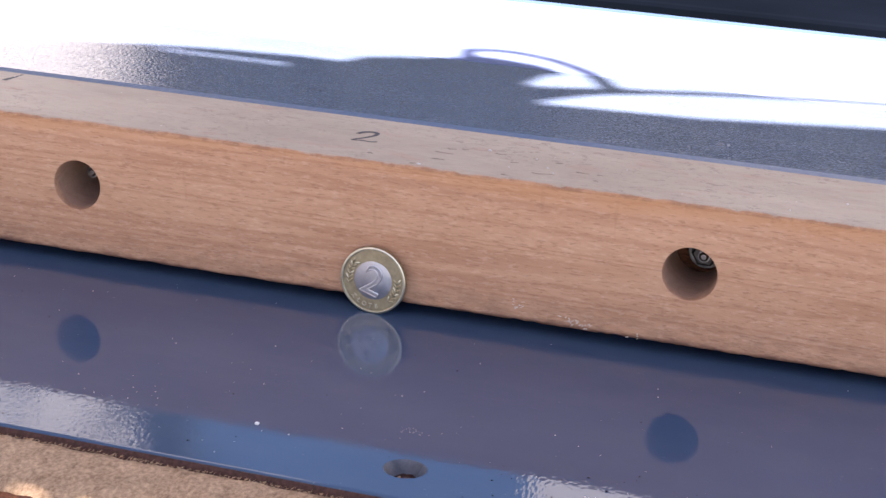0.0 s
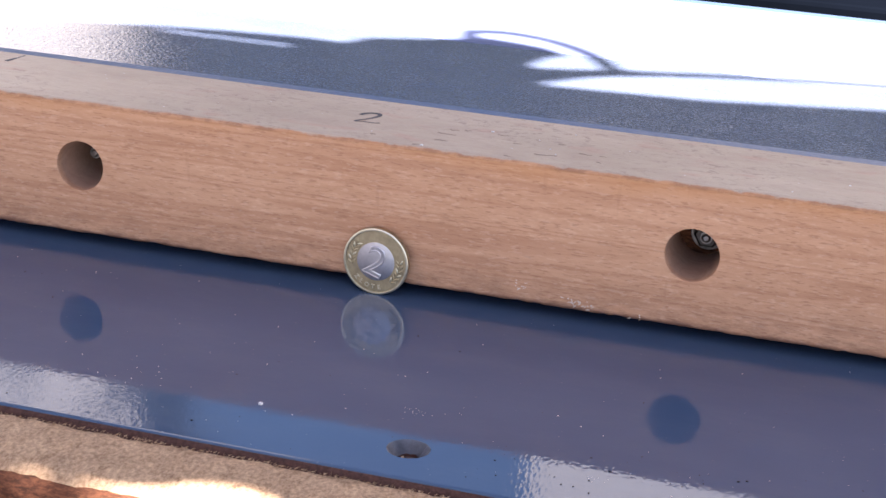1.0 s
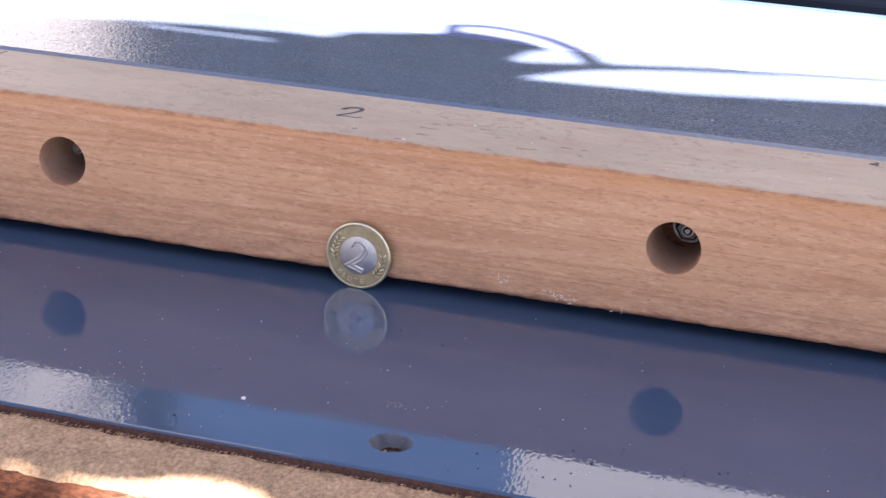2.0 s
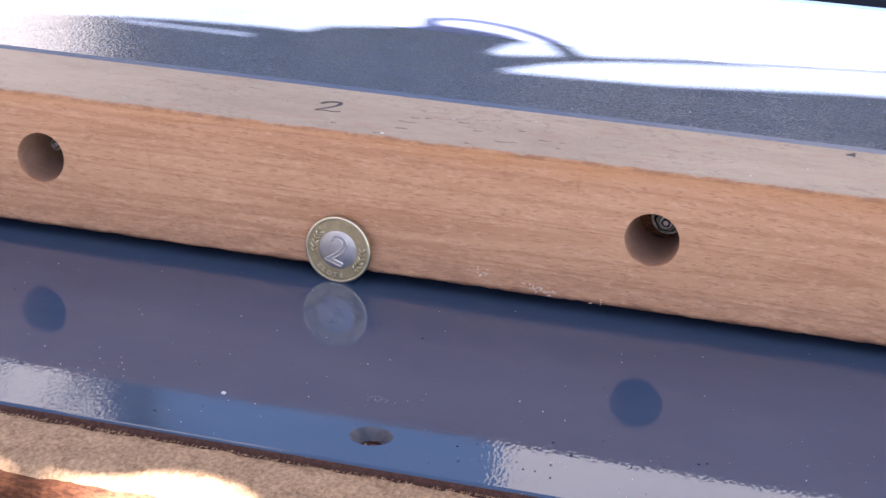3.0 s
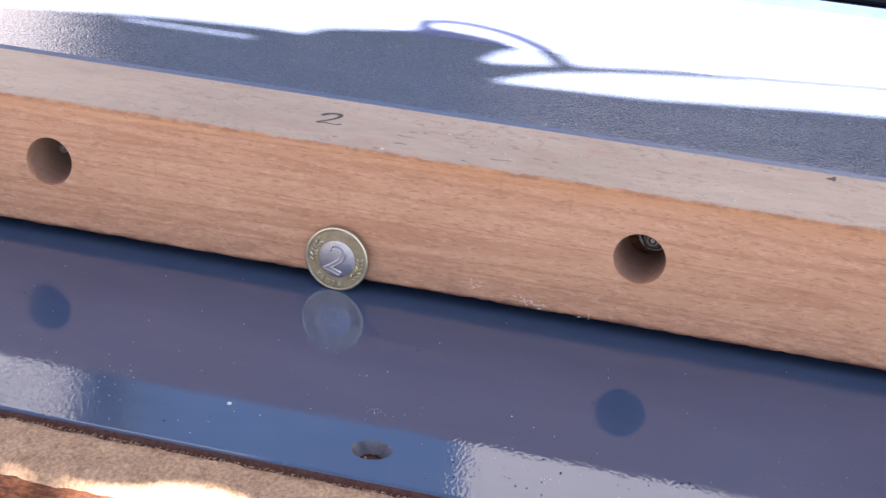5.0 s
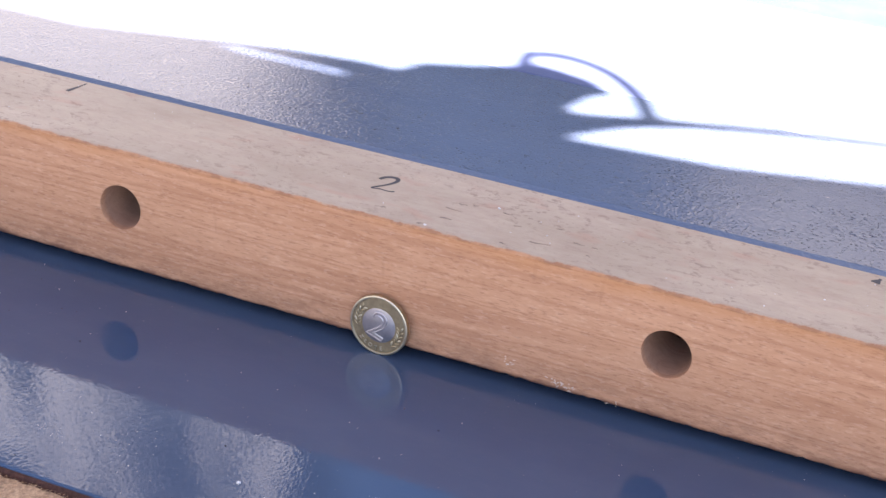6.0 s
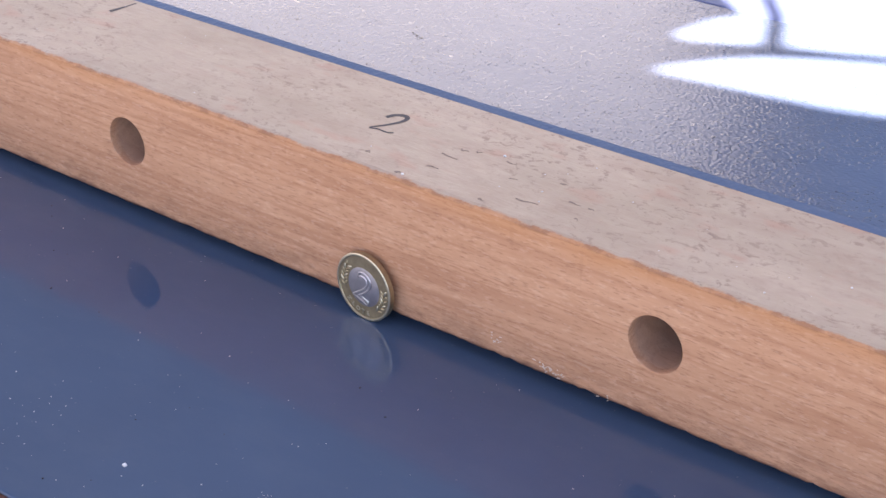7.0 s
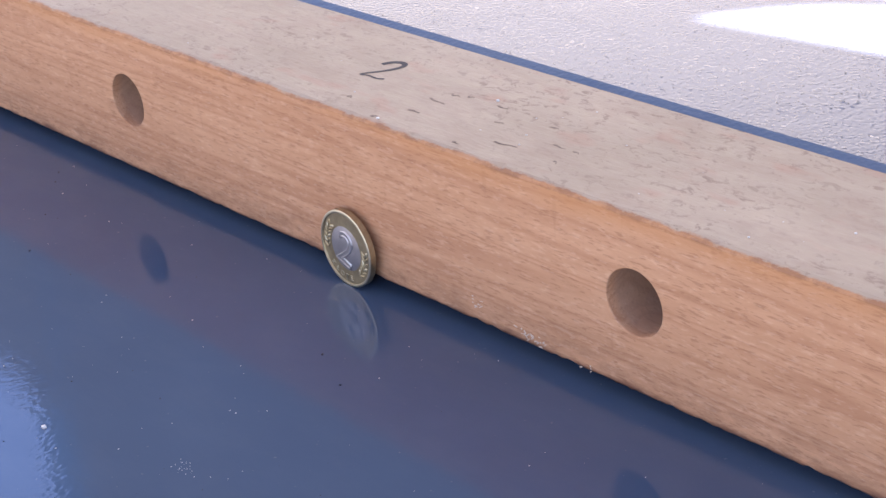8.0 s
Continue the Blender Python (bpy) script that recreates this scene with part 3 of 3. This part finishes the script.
# ---- coin ----
def coin():
    c = thing("coin", "two-colour coin standing on edge on the blue table", "coin", at=(0.0005, -0.0005, 0.01075))
    c.rotation_euler = (0, radians(18), radians(-3.0))
    R = 1.075
    bm = bmesh.new()
    ring_profile(bm, [(-0.072, 0.62), (-0.072, 0.985), (-0.10, 1.0), (-0.10, 1.055), (-0.085, R), (0.085, R), (0.10, 1.055), (0.10, 1.0), (0.072, 0.985), (0.072, 0.62)], 96, (0, 0, 0), (0, 1, 0))
    part("ring", bm, BRASS, c, "dull brass outer ring", True).data.set_sharp_from_angle(angle=radians(35))
    bm = bmesh.new()
    ring_profile(bm, [(-0.1015, 1.002), (-0.106, 1.02), (-0.104, 1.05), (-0.0865, 1.0765)], 96, (0, 0, 0), (0, 1, 0))
    part("rim", bm, BRIGHT, c, "bright worn rim", True)
    bm = bmesh.new()
    ring_profile(bm, [(-0.076, 0.001), (-0.076, 0.60), (-0.066, 0.625), (0.066, 0.625), (0.076, 0.60), (0.076, 0.001)], 64, (0, 0, 0), (0, 1, 0))
    part("core", bm, NICKEL, c, "silvery centre", True).data.set_sharp_from_angle(angle=radians(35))
    stand = Matrix(((1, 0, 0, 0), (0, 0, -1, 0), (0, 1, 0, 0), (0, 0, 0, 1)))

    def relief(char, size, mat, name, m, extrude=0.012, bevel=0.012, hollow=False):
        b = letter_mesh(char, size, extrude, bevel, hollow)
        bmesh.ops.transform(b, matrix=Matrix.Translation((0, -0.078, 0)) @ stand @ m, verts=b.verts)
        part(name, b, mat, c)

    relief("2", 1.36, NICKEL, "numeral", Matrix.Translation((0, -0.47, 0)), 0.010, 0.004)
    relief("2", 1.36, POLISHED, "numeral_ridge", Matrix.Translation((0, -0.47, 0.012)), 0.0, 0.026, True)
    word = "Z\u0141OTE"
    for k, ch in enumerate(word):
        a = radians(-90 + (k - 2) * 14)
        m = Matrix.Translation((0.90 * math.cos(a), 0.90 * math.sin(a), 0)) @ Matrix.Rotation(a + math.pi / 2, 4, "Z")
        relief(ch, 0.20, BRIGHT, "letter", m, 0.006, 0.004)
    for side in (-1, 1):
        for k in range(6):
            a = radians(90 + side * (66 + 10 * k))
            for lean in (-1, 1):
                bm = bmesh.new()
                r = 0.80 + 0.065 * lean
                bmesh.ops.create_uvsphere(bm, u_segments=8, v_segments=5, radius=0.092)
                for v in bm.verts:
                    v.co = Vector((v.co.x * 1.1, v.co.y * 0.38, v.co.z * 0.3))
                m = Matrix.Translation((r * math.cos(a), r * math.sin(a), 0)) @ Matrix.Rotation(a + math.pi / 2 + side * lean * 0.6, 4, "Z")
                bmesh.ops.transform(bm, matrix=Matrix.Translation((0, -0.074, 0)) @ stand @ m, verts=bm.verts)
                part("leaf", bm, BRIGHT if (k + lean + side) % 3 == 0 else BRASS, c, smooth=True)
    return c


coin()


# ---- dust and chips ----
def chip(bm, x, y, z, size, flat=0.5):
    a = rnd(0, 6.28)
    m = Matrix.Translation((x, y, z + size * flat * 0.4)) @ Matrix.Rotation(a, 4, "Z") @ Matrix.Diagonal((size * rnd(0.6, 1.3), size * rnd(0.4, 0.9), size * flat, 1))
    bmesh.ops.create_icosphere(bm, subdivisions=1, radius=0.5, matrix=m)


bm = bmesh.new()
for k in range(150):
    chip(bm, rnd(-22, 20), rnd(-11.8, -0.3), 0, abs(random.gauss(0, 0.018)) + 0.012)
for x, y, d in ((-3.8, -9.25, 0.06), (-4.0, -8.5, 0.05), (-3.5, -8.2, 0.045), (-2.9, -9.35, 0.045), (-3.7, -9.9, 0.04), (-3.75, -10.3, 0.035), (-3.2, -10.25, 0.05), (-0.9, -10.9, 0.06), (1.0, -9.7, 0.07), (-5.0, -10.3, 0.04), (-6.6, -7.65, 0.05), (-3.15, -3.65, 0.05)):
    chip(bm, x, y, 0, d * 0.65)
for cx, cy, n, sp in ((-3.4, -9.6, 12, 0.9), (3.83, -8.16, 26, 0.25), (-6.3, -9.7, 26, 0.35), (9.1, -10.25, 8, 0.15)):
    for k in range(n):
        chip(bm, cx + random.gauss(0, sp), cy + random.gauss(0, sp * 0.7), 0, rnd(0.015, 0.035), 0.3)
tagged(finish("dust_specks", bm, CHALK), "pale dust specks on the blue table", "dust", kind="stuff")
bm = bmesh.new()
for k in range(90):
    chip(bm, rnd(-22, 20), rnd(-11.8, -1), 0, abs(random.gauss(0, 0.03)) + 0.015)
for k in range(40):
    chip(bm, rnd(6, 13), rnd(-11.5, -8.5), 0, abs(random.gauss(0, 0.03)) + 0.02)
tagged(finish("grit_specks", bm, GRIT), "dark grit specks on the blue table", "grit", kind="stuff")
bm = bmesh.new()
slab(bm, [(-0.055, -9.44), (0.04, -9.455), (0.055, -9.37), (-0.04, -9.355)], 0, 0.05)
tagged(finish("paint_flake", bm, CHALK), "tiny white flake lying on the blue table", "flake")
bm = bmesh.new()
for k in range(46):
    chip(bm, rnd(-20, 18), rnd(0.8, 5.1), TOP, abs(random.gauss(0, 0.025)) + 0.018)
for x, y in ((1.14, 0.45), (2.70, 3.12)):
    chip(bm, x, y, TOP, 0.11)
tagged(finish("white_chips", bm, CHALK), "tiny white chips on top of the wooden fence", "chips", kind="stuff")
bm = bmesh.new()
for cx, cz, n, s in ((6.51, 0.62, 26, 0.28), (4.68, 0.92, 10, 0.12), (8.2, 0.42, 5, 0.12)):
    for k in range(n):
        m = Matrix.Translation((cx + random.gauss(0, s), FRONT - 0.01, cz + random.gauss(0, 0.07))) @ Matrix.Rotation(rnd(-1, 1), 4, "Y") @ Matrix.Diagonal((rnd(0.05, 0.16), 0.03, rnd(0.02, 0.05), 1))
        bmesh.ops.create_icosphere(bm, subdivisions=1, radius=0.5, matrix=m)
tagged(finish("paint_crumbs", bm, plain("pale_crumbs", (0.60, 0.50, 0.42), 0.8, 0.2, 0.3, 700, 0.0001)), "pale crumbs stuck to the lower edge of the fence", "crumbs", kind="stuff")
bm = bmesh.new()
for k in range(620):
    y = rnd(5.8, 18)
    x, z = rnd(-20, 16), 4.74 - 0.28 * (y - 5.6) / 12.45
    chip(bm, x, y, z, abs(random.gauss(0, 0.022)) + 0.012, 0.3)
for k in range(9):
    chip(bm, -5.75 + 0.07 * k + rnd(-0.02, 0.02), 9.15 - 0.03 * k + rnd(-0.05, 0.05), 4.655, rnd(0.05, 0.1), 0.3)
tagged(finish("grit_specks", bm, GRIT), "dark grit specks on the blue deck", "grit", kind="stuff")

# ---- unseen shadow caster overhead, added and cut to the shadow's outline ----
LIFT = 76.0
SX, SY, SZ = SUN.x / SUN.z * LIFT, SUN.y / SUN.z * LIFT, 4.70 + LIFT
shade = thing("shadow_caster", "unseen added sheets on props, cut to cast the shadow on table and deck", "shade board")


def shade_piece(name, outline, material=None):
    bm = bmesh.new()
    slab(bm, [(x + SX, y + SY) for x, y in outline], SZ, SZ + 0.5)
    part(name, bm, material or BENCH_WOOD, shade)


# Outlines follow the wanted shadow edge, its gaps the sunlit spots.
shade_piece("shade_sheet", [(-60, 10.9), (-60, -23), (-6.0, -23), (-6.0, -18.25), (-4.5, -18.1), (-3.6, -18.4), (-2.8, -18.15), (-2.0, -18.0), (-1.2, -18.3), (-0.3, -18.1), (0.6, -18.1), (0.6, 0), (2.1, 11.1), (1.15, 14.3), (1.45, 16.5), (2.1, 17.5), (1.0, 18.5), (-0.5, 19.0), (-1.6, 19.2), (-2.3, 18.5), (-3.6, 17.2), (-5.7, 15.9), (-6.2, 14.45), (-7.6, 14.5), (-7.7, 12.35), (-12.6, 12.35), (-14.4, 12.9), (-19.5, 11.2)])
shade_piece("shade_strip", [(-14.4, 13.0), (-12.6, 12.95), (-7.72, 12.95), (-7.62, 14.5), (-11.0, 13.95)])
shade_piece("shade_strip", [(-6.0, -18.5), (-4.0, -18.4), (-3.0, -18.65), (-2.2, -18.3), (-1.4, -18.6), (-0.4, -18.5), (1.2, -18.75), (2.1, -19.4), (2.1, -23), (-6.0, -23)])
shade_piece("shade_sheet", [(0.6, -18.0), (1.4, -17.8), (2.0, -17.4), (2.7, -17.15), (3.5, -17.15), (4.3, -17.45), (4.9, -18.2), (4.8, -20.5), (4.8, -23), (60, -23), (60, 24), (14.5, 13.95), (8.4, 11.9), (2.1, 11.05), (0.6, 0)])
shade_piece("shade_tab", [(1.1, 14.2), (1.7, 12.0), (2.1, 11.1), (2.8, 12.3), (3.6, 13.5), (4.6, 14.5), (6.5, 15.75), (6.5, 16.1), (4.5, 15.5), (3.0, 14.6), (1.9, 14.1)])
for name, knots, r0, r1 in (("shade_loop", [(-2.7, 20.5), (-1.2, 21.3), (1.0, 20.4), (2.95, 18.2), (4.2, 15.8), (4.4, 15.2)], 0.33, 0.44),
                            ("shade_loop", [(-2.62, 20.7), (-2.45, 19.6), (-2.1, 18.4)], 0.36, 0.36),
                            ("shade_loop", [(4.3, 15.1), (6.4, 15.95), (8.7, 17.0), (14.4, 19.0), (30, 24)], 0.40, 0.20)):
    bm = bmesh.new()
    pts = curve_points([(x + SX, y + SY, SZ + 0.25) for x, y in knots], 8)
    tube(bm, pts, [r0 + (r1 - r0) * k / (len(pts) - 1) for k in range(len(pts))])
    part(name, bm, GRIT, shade, smooth=True)
for x in (-38, 76):
    bm = bmesh.new()
    box(bm, x - 2, x + 2, SY - 4, SY, -90, SZ, 0.2)
    part("shade_prop", bm, BENCH_WOOD, shade)

# ---- machine cover behind the deck, its shade put into the colour ----
cover = thing("machine_cover", "sheet-metal machine cover behind the deck, coloured near-black for its shade", "machine cover")
bm = bmesh.new()
box(bm, -60, 130, 78, 190, -90, -6, 1.0)
part("body", bm, SHADED_SHEET, cover)
bm = bmesh.new()
box(bm, -58, 40, 92, 150, -6, -4.5, 0.4)
part("lid", bm, SHADED_SHEET_BLUE, cover)


# ---- houses round the yard ----
def house(x0, x1, y0, y1, h, label, rise=60, tiles=None, render_coat=None, taper=True):
    """A plain house whose sides run away from the yard."""
    ob = thing("house", label, "house", "houses round the yard")
    f = y1 / y0 if taper else 1.0
    foot = [(x0, y0), (x1, y0), (x1 * f, y1), (x0 * f, y1)]
    bm = bmesh.new()
    slab(bm, foot, -90, h)
    part("wall", bm, render_coat or PLASTER, ob)
    bm = bmesh.new()
    eaves = [bm.verts.new((x, y, h)) for x, y in foot]
    ym = (y0 + y1) / 2
    ridge = [bm.verts.new((x * (1 + f) / 2, ym, h + rise)) for x in (x0, x1)]
    for fc in ((eaves[0], eaves[1], ridge[1], ridge[0]), (eaves[2], eaves[3], ridge[0], ridge[1]), (eaves[0], ridge[0], eaves[3]), (eaves[1], eaves[2], ridge[1]), eaves[::-1]):
        bm.faces.new(fc)
    part("roof", bm, tiles or ROOF, ob)
    bm = bmesh.new()
    box(bm, x0 - 2, x1 + 2, y0 - 3, y0 + 6, -90, -30, 1)
    part("plinth", bm, PAVING, ob)
    return ob


house(-335, -221, 450, 900, 620, "tall narrow house with pale plaster")
house(-950, -337, 470, 900, 374, "low house with pale plaster walls and a dark slate roof", 650, SLATE)
# Unseen reflector, added to brighten the coin's mirror image and the fence.
house(-900, -430, -1700, -60, 520, "unseen pale block added to bounce light onto coin and fence", 60, None, plain("pale_bounce_render", (0.165, 0.168, 0.180), 0.9, 0.2, 0.1, 1.2, 0.004), False)
house(-85, 900, 450, 900, 640, "house with pale plaster walls beside the yard")
house(-2500, -957, 470, 900, 350, "low outbuilding with plaster walls and a steep slate roof", 545, SLATE)
# Added blue block: stands in for bright low sky mirrored in the table.
house(-5200, -2010, 950, 1300, 2100, "unseen blue block standing in for bright low sky in the table's reflection", 60, None, plain("sky_blue_stand_in", (0.072, 0.118, 0.26), 0.9, 0.2, 0.1, 1.2, 0.004))


# ---- hedge along the house ----
bm = bmesh.new()
for i in range(44):
    x0 = -203 + i * 26
    h = 150 + 18 * noise.noise((i * 0.7, 3, 3))
    box(bm, x0, x0 + 30, 428 + rnd(-4, 4), 445, -90, h)
rng = np.random.default_rng(5)
for k in range(9000):
    x, y = rng.uniform(-208, 930), rng.uniform(412, 430)
    z = rng.uniform(-85, 172 + 16 * noise.noise((x * 0.02, 0, 0)))
    d = Vector(rng.normal(size=3)).normalized() * 5.0
    e = d.orthogonal().normalized() * 2.6
    c = Vector((x, y, z))
    bm.faces.new([bm.verts.new(v) for v in (c - d, c + e, c + d, c - e)])
tagged(finish("hedge", bm, plain("hedge_leaves", (0.0145, 0.0215, 0.024), 0.7, 0.2, 0.5, 8.0, 0.002)), "clipped dark blue-green hedge along the house wall", "hedge", kind="stuff")


# ---- slim tree at the corner of the tall house ----
tree = thing("tree", "slim dark-leaved tree in front of a pale house", "tree", at=(-2.0, 4.2, -0.9))
TREE_BARK = plain("dark_bark", (0.035, 0.028, 0.022), 0.9, 0.2, 0.4, 30, 0.004)
TREE_LEAF = plain("dark_leaves", (0.016, 0.022, 0.026), 0.6, 0.3, 0.5, 12, 0.002)
bm = bmesh.new()
tube(bm, [(0, 0, 0), (2, 0, 140), (-2, 3, 290), (1, 0, 430), (-3, 0, 600)], [7, 6, 4.6, 3.0, 0.8], 10)
part("trunk", bm, TREE_BARK, tree, smooth=True)
for z, dx, dy, rise in ((150, -16, 6, 60), (190, 12, -5, 50), (230, -20, -4, 70), (280, -70, 8, 110), (300, 10, 5, 60), (330, -125, -6, 100), (380, -40, 4, 120), (430, -60, -5, 110), (470, -20, 4, 90)):
    bm = bmesh.new()
    tube(bm, [(0, 0, z), (dx * 0.4, dy * 0.4, z + rise * 0.25), (dx * 0.75, dy * 0.75, z + rise * 0.6), (dx, dy, z + rise)], [2.2, 1.5, 0.9, 0.3], 6)
    part("limb", bm, TREE_BARK, tree, smooth=True)
bm = bmesh.new()
for cx, cz, rx, rz, n in ((3, 240, 5, 170, 1100), (-12, 220, 8, 150, 170), (-36, 540, 34, 42, 800), (-87, 410, 5, 50, 34), (-130, 490, 7, 26, 120), (-60, 470, 16, 32, 420)):
    for k in range(n):
        c = Vector((rng.normal(cx, rx), rng.normal(0, 9), cz + rng.uniform(-1, 1) * rz))
        d = Vector(rng.normal(size=3)).normalized() * rng.uniform(2.5, 4.5)
        e = d.orthogonal().normalized() * 1.7
        bm.faces.new([bm.verts.new(v) for v in (c - d, c + e, c + d, c - e)])
part("crown", bm, TREE_LEAF, tree, "sparse dark leaves")
